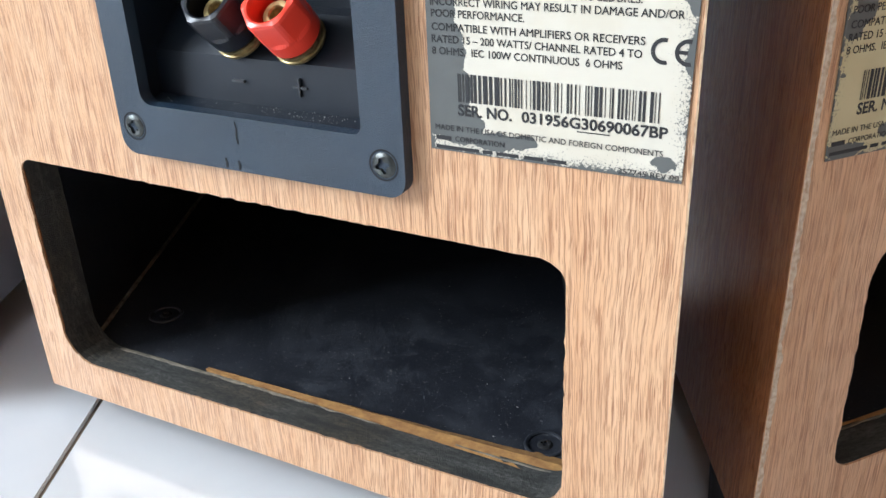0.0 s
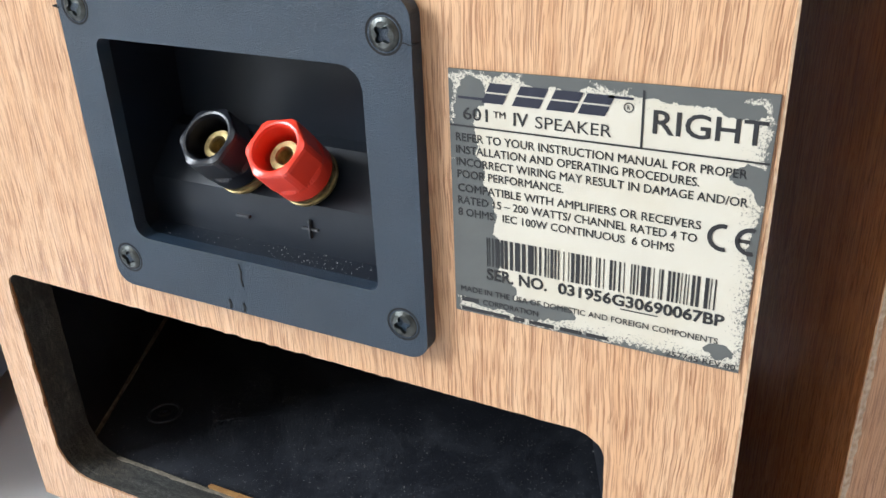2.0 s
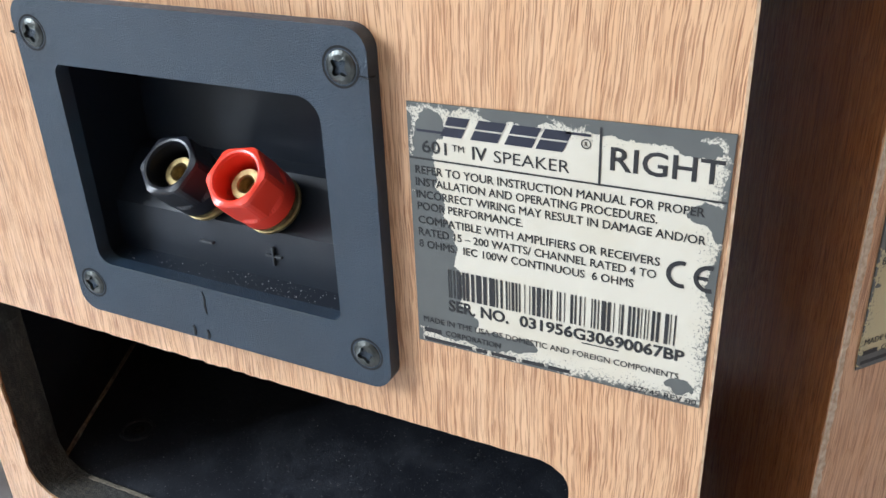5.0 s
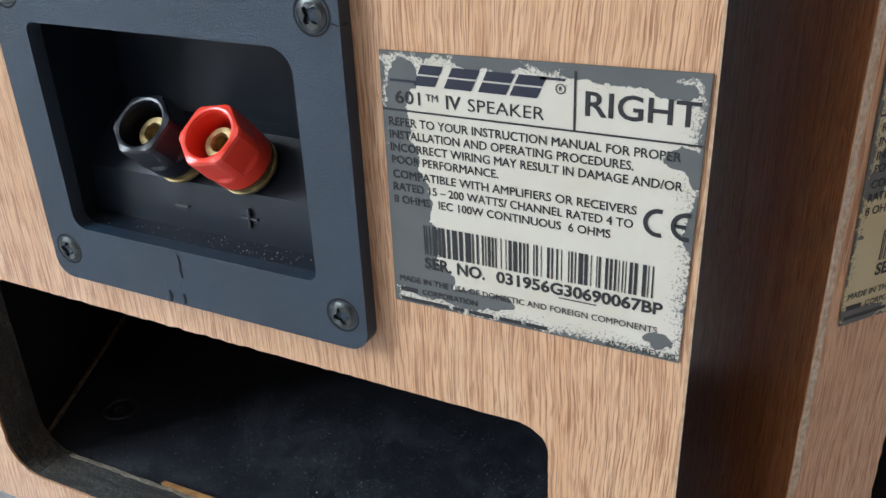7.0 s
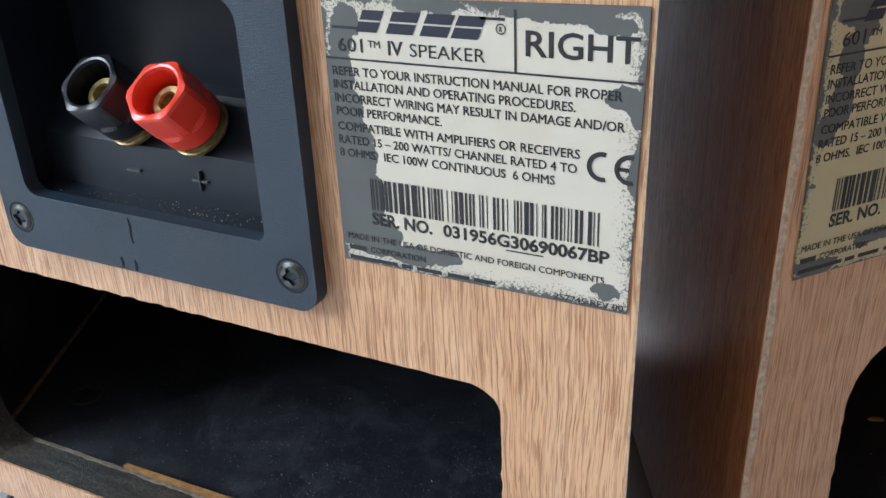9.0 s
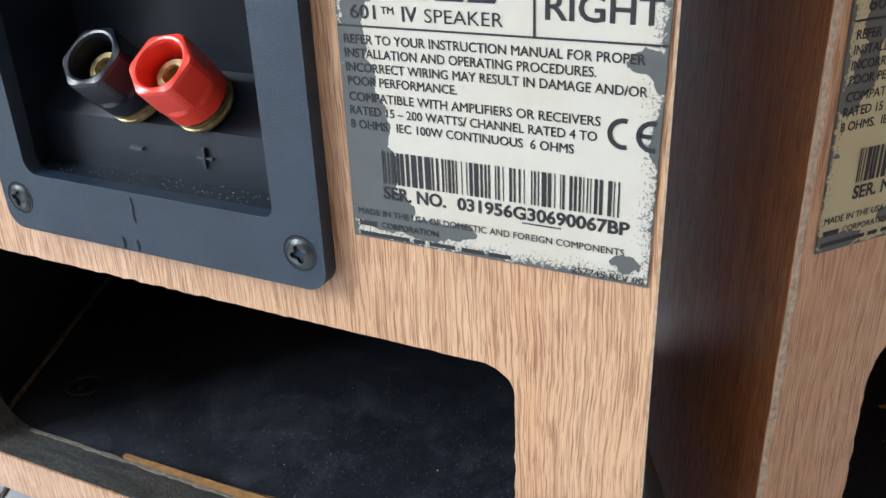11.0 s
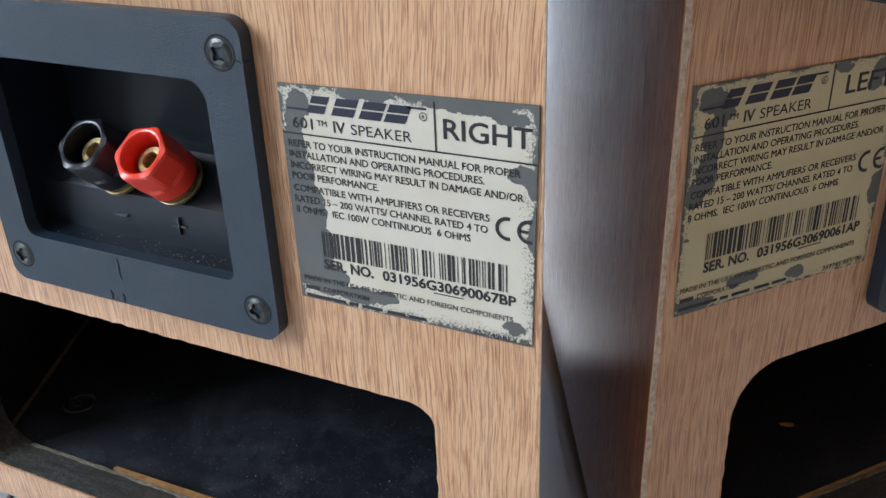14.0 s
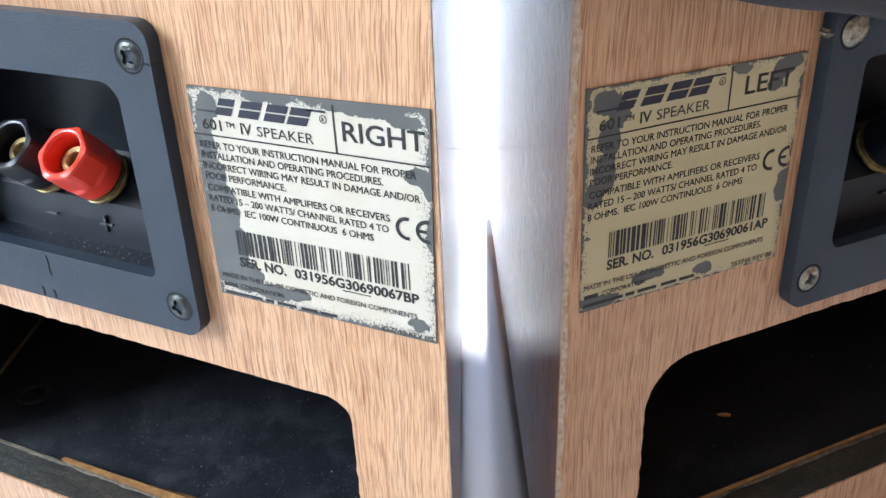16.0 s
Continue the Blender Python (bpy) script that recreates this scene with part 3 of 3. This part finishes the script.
# ---- rating label ----
LINES = [  # words, x, baseline, width, capital height, weight (parts of the label's width and height, from the top left)
    ("REFER TO YOUR INSTRUCTION MANUAL FOR PROPER", 0.0225, 0.271, 0.921, 0.031, 0.012),
    ("INSTALLATION AND OPERATING PROCEDURES.", 0.0215, 0.319, 0.791, 0.031, 0.012),
    ("INCORRECT WIRING MAY RESULT IN DAMAGE AND/OR", 0.0215, 0.368, 0.933, 0.031, 0.012),
    ("POOR PERFORMANCE.", 0.023, 0.416, 0.372, 0.031, 0.012),
    ("COMPATIBLE WITH AMPLIFIERS OR RECEIVERS", 0.023, 0.472, 0.806, 0.031, 0.012),
    ("RATED 15 \u2013 200 WATTS/ CHANNEL RATED 4 TO", 0.0215, 0.522, 0.799, 0.031, 0.012),
    ("8 OHMS.  IEC 100W CONTINUOUS  6 OHMS", 0.0205, 0.572, 0.734, 0.031, 0.012),
    ("MADE IN THE USA OF DOMESTIC AND FOREIGN COMPONENTS", 0.020, 0.9035, 0.893, 0.0245, 0.010),
]
CODE = "544757g5a3c7c7j6e8l4698b7545a4755e3e37b5e68675 6g456a3i956a6a3k45664 8f4b93f347e9586763846 39a5afc5395".replace(" ", "")


def rating_label(top, x0, z0, w, h, hand, serial, material, tilt, trim, rise):
    """trim: how far each corner (from the lower left, anticlockwise) lies off the rectangle; rise: the print's shift upwards."""
    ends = [((a + p) * w, (b + q) * h) for (a, b), (p, q) in zip(((0, 0), (1, 0), (1, 1), (0, 1)), trim)]
    thin = hexa([(x, y, z) for y in (0, 0.0004) for x, z in ends], 0.00008)
    lab = part("rating_label", thin, material, top, "cream printed foil label, flaked grey at its rim", pose(x0, -0.0006, z0, 0, tilt, 0))
    A = lambda u: u * w
    B = lambda v: (1 - v + rise) * h
    flat = -0.00012

    def bar(name, u0, u1, v0, v1, ink=INK, slant=0.0):
        bm = bmesh.new()
        dx = slant * (v1 - v0) * h
        vs = [bm.verts.new(p) for p in ((A(u0), flat, B(v1)), (A(u1), flat, B(v1)), (A(u1) + dx, flat, B(v0)), (A(u0) + dx, flat, B(v0)))]
        bm.faces.new(vs)
        return part(name, bm, ink, lab)

    for words, u, v, wide, cap, weight in LINES:
        lettering("printed_line", words, A(u), B(v), A(wide), cap * h, flat, INK, lab, weight)
    lettering("printed_line", "601", A(0.051), B(0.186), A(0.088), 0.046 * h, flat, INK, lab, 0.010)
    lettering("printed_line", "TM", A(0.158), B(0.167), A(0.042), 0.024 * h, flat, INK, lab, 0.010)
    lettering("printed_line", "IV", A(0.227), B(0.187), A(0.050), 0.047 * h, flat, INK, lab, 0.018)
    lettering("printed_line", "SPEAKER", A(0.300), B(0.187), A(0.244), 0.044 * h, flat, INK, lab)
    lettering("side_mark", hand[0], A(hand[1]), B(0.1545), A(hand[2]), 0.080 * h, flat, INK, lab, 0.012)
    lettering("serial_number", "SER. NO.", A(0.1205), B(0.829), A(0.222), 0.047 * h, flat, INK, lab, 0.030)
    lettering("serial_number", serial, A(0.382), B(0.828), A(0.543), 0.045 * h, flat, INK, lab, 0.030)
    bar("underline", 0.597, 0.7205, 0.8385, 0.8435)
    # company mark as plain slanted blocks with a tail line
    for u, k in ((0.119, 0.073), (0.222, 0.091), (0.335, 0.089), (0.4355, 0.085)):
        bar("mark_block", u + 0.0165, u + 0.0165 + k, 0.042, 0.075, LOGO_INK, 0.48)
        bar("mark_block", u, u + k, 0.081, 0.116, LOGO_INK, 0.48)
    bar("mark_line", 0.036, 0.128, 0.100, 0.109, LOGO_INK)
    bar("mark_line", 0.53, 0.6055, 0.042, 0.051, LOGO_INK)
    ring = bmesh.new()
    ro = [ring.verts.new((A(0.592) + 0.00115 * math.cos(a * 0.3927), flat, B(0.077) + 0.00115 * math.sin(a * 0.3927))) for a in range(16)]
    ri = [ring.verts.new((A(0.592) + 0.0009 * math.cos(a * 0.3927), flat, B(0.077) + 0.0009 * math.sin(a * 0.3927))) for a in range(16)]
    for i in range(16):
        ring.faces.new((ro[i], ro[(i + 1) % 16], ri[(i + 1) % 16], ri[i]))
    part("ring_mark", ring, INK, lab)
    lettering("ring_letter", "R", A(0.592) - 0.00035, B(0.077) - 0.0005, 0.0007, 0.001, flat, INK, lab, 0.02)
    # rules
    bar("rule", 0.003, 1.0, 0.2085, 0.2155)
    bar("rule", 0.6315, 0.6385, 0.014, 0.2085)
    # conformity mark: two open rounds
    for cu, tongue in ((0.894, False), (0.974, True)):
        bm = bmesh.new()
        rows = []
        for i in range(21):
            a = radians(75 + 210 * i / 20)
            rows.append([bm.verts.new((A(cu) + r * math.cos(a), flat, B(0.490) + r * math.sin(a))) for r in (0.00335, 0.0023)])
        for a, b in zip(rows, rows[1:]):
            bm.faces.new((a[0], b[0], b[1], a[1]))
        part("conformity_mark", bm, INK, lab)
        if tongue:
            bar("conformity_mark", 0.940, 0.972, 0.483, 0.497)
    # bar code
    u = 0.1235
    for k, sign in enumerate(CODE):
        wide = int(sign, 36) * 0.001
        if k % 2 == 0:
            bar("code_bar", u, u + wide, 0.648, 0.770)
        u += wide
    # small print that stays unread
    bar("small_print", 0.022, 0.088, 0.930, 0.950)
    lettering("printed_line", "CORPORATION", A(0.104), B(0.950), A(0.208), 0.0235 * h, flat, INK, lab, 0.012)
    for a, b in ((0.020, 0.206), (0.220, 0.262), (0.278, 0.370), (0.392, 0.470), (0.484, 0.560)):
        bar("small_print", a, b, 0.974, 0.990)
    lettering("printed_line", "257745 REV 00", A(0.755), B(0.996), A(0.219), 0.0235 * h, flat, INK, lab, 0.01)
    return lab


def worn_edge(top, s, base, width, seed, material):
    """The corner of the veneer, rubbed and chipped pale along its whole height."""
    bm = bmesh.new()
    rows = []
    n = 420
    for i in range(n + 1):
        z = base + 0.002 + (TALL - 0.004) * i / n
        p = Vector((seed, 0, z * 90))
        a = width * max(0.15, 0.75 + 0.55 * noise.noise(p) + 0.5 * noise.noise(p * 4.1))
        b = width * max(0.1, 0.35 + 0.5 * noise.noise(p * 2 + Vector((7, 0, 0))))
        rows.append([bm.verts.new(c) for c in ((s * a, -0.00018, z), (-s * 0.00022, -0.00022, z), (s * (-0.00022 + SHEAR * b), b, z), (s * (0.001 + a), 0.0012, z))])
    for a, b in zip(rows, rows[1:]):
        for i in range(4):
            bm.faces.new((a[i], a[(i + 1) % 4], b[(i + 1) % 4], b[i]))
    part("worn_edge", bm, material, top, "pale chipped veneer edge")


def port_details(top, s, port, raw):
    """Screw wells in the chamber floor, a caulked seam, the raw strip behind the lip."""
    fz = port[2] - 0.004
    for u, v in ((0.2535, 0.049), (0.0520, 0.034)):
        ring = lathe([(0.0062, 0.0), (0.0064, 0.0006), (0.0072, 0.0009), (0.0078, 0.0007), (0.0080, 0.0)], 30, close=False)
        part("well_rim", ring, BLACK_IN, top, "", pose(s * u, v, fz))
        # Head coloured near-black to give the dark inside the well.
        part("well_pit_shade", screw_head(0.0030, 4), (CRACK, CRACK), top, "", pose(s * u, v, fz - 0.0004))
    bm = bmesh.new()
    rows = []
    for i in range(40):
        v = 0.02 + 0.29 * i / 39
        u = WIDE - 0.0202 + SHEAR * v
        r = 0.0013 * (1 + 0.4 * noise.noise(Vector((i * 0.7, 2, 0))))
        rows.append([bm.verts.new((s * (u + a * r), v, fz + b * r)) for a, b in ((0.2, 0), (-1.0, 0), (-0.7, 0.7), (0.2, 1.1))])
    for a, b in zip(rows, rows[1:]):
        for i in range(4):
            bm.faces.new((a[i], a[(i + 1) % 4], b[(i + 1) % 4], b[i]))
    part("seam", bm, SEAM, top, "grey caulked seam")
    bm = bmesh.new()
    rows = []
    for i in range(60):
        f = i / 59
        u = port[0] + 0.006 + (port[1] - port[0] - 0.07) * f
        w = raw * (0.25 + 0.75 * (1 - f)) * (1 + 0.14 * noise.noise(Vector((i * 0.13, 5, 0))) + 0.06 * noise.noise(Vector((i * 0.9, 5, 0))))
        rows.append([bm.verts.new((s * u, v, z)) for v, z in ((0.0172 - w * 0.35, port[2] - 0.0002), (0.0172 + w * 0.4, port[2] - 0.0006), (0.0172 + w, fz + 0.0004), (0.0172, fz + 0.0004))])
    for a, b in zip(rows, rows[1:]):
        for i in range(4):
            bm.faces.new((a[i], a[(i + 1) % 4], b[(i + 1) % 4], b[i]))
    bm.faces.new(rows[0])
    bm.faces.new(rows[-1])
    ridge = bmesh.new()
    rows = []
    for i in range(120):
        f = i / 119
        u = port[0] + 0.004 + (port[1] - port[0] - 0.012) * f
        z = port[2] - 0.0027 * f
        w = 0.0016 * (1 + 0.5 * noise.noise(Vector((i * 0.31, 8, s)))) * min(1.0, 0.35 + 1.2 * f)
        d = 0.0158 + 0.0006 * noise.noise(Vector((i * 0.17, 3, s)))
        rows.append([ridge.verts.new((s * u, v, h)) for v, h in ((d - w, z - 0.0003), (d - w * 0.4, z + 0.00025), (d + w * 0.5, z + 0.0002), (d + w, z - 0.0012))])
    for a, b in zip(rows, rows[1:]):
        for i in range(4):
            ridge.faces.new((a[i], a[(i + 1) % 4], b[(i + 1) % 4], b[i]))
    part("dust_ridge", ridge, SEAM, top, "brown dust packed along the lip")
    part("raw_strip", bm, RAW, top, "bare orange fibreboard strip")


def feet(top, s, base):
    for u, v in ((0.014, 0.035), (0.25, 0.05), (0.03, 0.32), (0.25, 0.32)):
        bm = lathe([(0.010, 0.0), (0.0125, 0.001), (0.0135, base - 0.001), (0.012, base + 0.0005)], 24)
        part("foot", bm, RUBBER, top, "black rubber foot", pose(s * (u + SHEAR * v), v, 0))


def dust(name, label, place, area, count, sizes, seed):
    """Scattered crumbs on one flat stretch: area gives x0, x1, y0, y1 and the height."""
    rng = random.Random(seed)
    bm = bmesh.new()
    for _ in range(count):
        x, y = rng.uniform(*area[:2]), rng.uniform(*area[2:4])
        r = rng.uniform(*sizes) * rng.choice((0.6, 0.8, 1.0, 1.5))
        got = bmesh.ops.create_icosphere(bm, subdivisions=1, radius=r)
        q = Euler((rng.random() * 6, rng.random() * 6, rng.random() * 6)).to_matrix()
        for v in got["verts"]:
            c = q @ Vector((v.co.x * 1.4, v.co.y * rng.uniform(0.7, 1.1), v.co.z * 0.8))
            v.co = c + Vector((x, y, area[4] + r * 0.5))
    ob = mesh_object(name, bm, DUST, None, place)
    return tagged(ob, label, "dust", kind="stuff")


RIGHT_PORT = (0.033, 0.2637, 0.0384, 0.1304, (0.016, 0.012, 0.0085, 0.006))
LEFT_PORT = (0.0325, 0.262, 0.0445, 0.1325, (0.008, 0.012, 0.006, 0.018))
RIGHT_AT, LEFT_AT = pose(-0.046, 0.219, 0), pose(-0.0219, 0.2435, 0, 0, 0.5, 51.3)
LABEL_R = worn_label("flaked_label", 0.0741, 0.0659, (0.61, 0.57, 0.48), [
    (0.085, 0.075, 0.055, 0.055), (0.06, 0.14, 0.04, 0.09), (0.05, 0.27, 0.05, 0.10), (0.06, 0.40, 0.065, 0.09), (0.07, 0.55, 0.09, 0.13), (0.08, 0.72, 0.10, 0.13),
    (0.10, 0.87, 0.13, 0.08), (0.24, 0.93, 0.20, 0.035), (0.40, 0.918, 0.05, 0.03), (0.89, 0.045, 0.05, 0.03), (0.945, 0.05, 0.035, 0.025), (0.955, 0.265, 0.055, 0.04), (0.985, 0.29, 0.03, 0.06),
    (0.915, 0.935, 0.05, 0.028), (0.995, 0.52, 0.03, 0.08), (0.37, 0.02, 0.12, 0.02), (0.75, 0.02, 0.16, 0.028)], 0.075, 1.0)
# Paper coloured yellower and darker for the weak warm light on this rear.
LABEL_L = worn_label("shaded_flaked_label", 0.0732, 0.0659, (0.53, 0.47, 0.28), [
    (0.085, 0.065, 0.065, 0.05), (0.135, 0.11, 0.045, 0.06), (0.10, 0.22, 0.045, 0.08), (0.085, 0.36, 0.05, 0.10), (0.045, 0.45, 0.045, 0.05), (0.33, 0.905, 0.08, 0.03), (0.60, 0.945, 0.055, 0.03),
    (0.09, 0.965, 0.10, 0.035), (0.89, 0.07, 0.06, 0.05), (0.93, 0.035, 0.05, 0.04), (0.86, 0.125, 0.04, 0.035), (0.68, 0.03, 0.05, 0.025), (0.99, 0.62, 0.055, 0.08), (0.024, 0.646, 0.012, 0.012)], 0.048, 7.0)

right = loudspeaker(-1, RIGHT_AT, 0.018, "oak-veneered loudspeaker with a red and a black terminal", 0.0, RIGHT_PORT)
plate = terminal_plate(right, -1, 0.0, (BLACK_GLOSS, RED), False)
crack_line(plate, [(-0.1446, 0.1535), (-0.1450, 0.1560), (-0.1446, 0.1585), (-0.1451, 0.161)], 0.00028)
crack_line(plate, [(-0.1455, 0.1445), (-0.1452, 0.1462), (-0.1456, 0.1478)], 0.00042)
crack_line(plate, [(-0.1508, 0.1445), (-0.1505, 0.1462), (-0.1509, 0.148)], 0.00045)
crack_line(plate, [(-0.0815, 0.2315), (-0.0828, 0.2312), (-0.0842, 0.2317), (-0.0856, 0.2314)], 0.00012, True)
crack_line(plate, [(-0.1988, 0.2330), (-0.1970, 0.2326), (-0.1958, 0.2329)], 0.00016, True)
rating_label(right, -0.0752, 0.1598, 0.0741, 0.0659, ("RIGHT", 0.6655, 0.320), "031956G30690067BP", LABEL_R, -0.4,
             ((-0.004, 0.002), (-0.016, -0.006), (0.0085, 0.0135), (0.003, -0.0035)), 0.0)
worn_edge(right, -1, 0.018, 0.00042, 11.0, RUBBED)
port_details(right, -1, RIGHT_PORT, 0.011)
feet(right, -1, 0.018)

left = loudspeaker(1, LEFT_AT, 0.020, "oak-veneered loudspeaker with a badly chipped pale edge", -0.003, LEFT_PORT)
plate = terminal_plate(left, 1, -0.003, (BLACK_GLOSS, BLACK_GLOSS), True)
rating_label(left, 0.0047, 0.1599, 0.0732, 0.0659, ("LEFT", 0.7065, 0.241), "031956G30690061AP", LABEL_L, 0.0,
             ((0.008, 0.0), (-0.003, 0.0), (0.003, -0.004), (-0.008, 0.005)), 0.012)
worn_edge(left, 1, 0.020, 0.0021, 3.0, CHIP)
port_details(left, 1, LEFT_PORT, 0.004)
feet(left, 1, 0.020)
# hardened glue over the upper screw and across the broken rim
blob = bmesh.new()
bmesh.ops.create_icosphere(blob, subdivisions=4, radius=0.0040)
for v in blob.verts:
    k = 1 + 0.22 * noise.noise(v.co * 420) + 0.12 * noise.noise(v.co * 1100)
    v.co = Vector((v.co.x * k, v.co.y * 0.42 * k, v.co.z * k))
part("glue_blob", blob, GLUE, plate, "dirty dried glue over the screw", pose(0.0915, -0.0046, 0.2312), True)
strip = block(0.0806, 0.0862, -0.0046, 0.0, 0.2292, 0.2318, 0.0010)
part("broken_rim", strip, GLUE, plate, "broken rim showing bare wood")

# ---- cloth over the left loudspeaker ----
def hanging_cloth():
    bm = bmesh.new()
    n, m = 60, 26
    grid = []
    for j in range(m + 1):
        row = []
        for i in range(n + 1):
            u = -0.004 + 0.30 * i / n
            edge = 0.2555 - 0.232 * u + 0.0006 * math.sin(u * 90) if u < 0.13 else 0.2253 + 0.03 * (u - 0.13)
            z = edge + (0.742 - edge) * (j / m) ** 1.6
            fold = 0.0022 * math.sin(u * 60 + 1.2 * noise.noise(Vector((u * 8, z * 5, 0)))) * min(1.0, (z - edge) * 12)
            row.append(bm.verts.new((u, -0.0075 - abs(fold) - 0.002 * min(1, (z - edge) * 20), z)))
        grid.append(row)
    back = [bm.verts.new((v.co.x, 0.12, 0.7435)) for v in grid[-1]]
    grid.append(back)
    for a, b in zip(grid, grid[1:]):
        for i in range(n):
            bm.faces.new((a[i], a[i + 1], b[i + 1], b[i]))
    ob = mesh_object("hanging_cloth", bm, CLOTH, None, LEFT_AT, True)
    thick = ob.modifiers.new("thick", "SOLIDIFY")
    thick.thickness, thick.offset = 0.0014, 0.0
    return tagged(ob, "dark navy woven cloth hanging over the chipped loudspeaker", "cloth")


hanging_cloth()

# ---- grey cabinet beside the right loudspeaker ----
def grey_cabinet():
    top = new("grey_cabinet")
    tagged(top, "dark grey laminate cabinet on black rubber feet", "cabinet")
    top.matrix_basis = pose(-0.4015, 0.2490, 0, 0, 0, 114.6)
    part("body", block(-0.06, 0.30, 0.0, 0.26, 0.022, 0.46, 0.003), GREY_SIDE, top)
    part("plinth", block(-0.05, 0.29, 0.012, 0.25, 0.018, 0.0215, 0.0005), RUBBER, top)
    for x, y in ((-0.012, 0.022), (-0.012, 0.235), (0.27, 0.022), (0.27, 0.235)):
        part("foot", lathe([(0.015, 0.0), (0.017, 0.002), (0.017, 0.0155), (0.0155, 0.0178)], 28), RUBBER, top, "black rubber foot", pose(x, y, 0))


grey_cabinet()

# ---- dust ----
dust("dust", "pale dust lying in the terminal recess", RIGHT_AT, (-0.180, -0.099, -0.001, 0.006, 0.1632), 90, (0.00006, 0.00016), 4)
dust("dust", "pale dust heaped under the plus sign", RIGHT_AT, (-0.136, -0.108, -0.001, 0.0058, 0.1634), 55, (0.00006, 0.00018), 9)
dust("dust", "pale dust on the black port floor", RIGHT_AT, (-0.25, -0.06, 0.022, 0.16, 0.034), 170, (0.00010, 0.0003), 5)
dust("dust", "pale crumbs on the black port floor", LEFT_AT, (0.07, 0.28, 0.03, 0.15, 0.0405), 50, (0.00015, 0.0005), 6)
flake = bmesh.new()
bmesh.ops.create_icosphere(flake, subdivisions=2, radius=0.003)
for v in flake.verts:
    v.co = Vector((v.co.x * (1.1 + 0.5 * noise.noise(v.co * 600)), v.co.y * 0.5, v.co.z * 0.14 + 0.0006))
tagged(mesh_object("wood_flake", flake, RAW, None, Matrix.Translation((0.012, 0.376, 0.0400)) @ pose(0, 0, 0, 0, 0, 20)), "small brown wood flake on the black port floor", "flake")
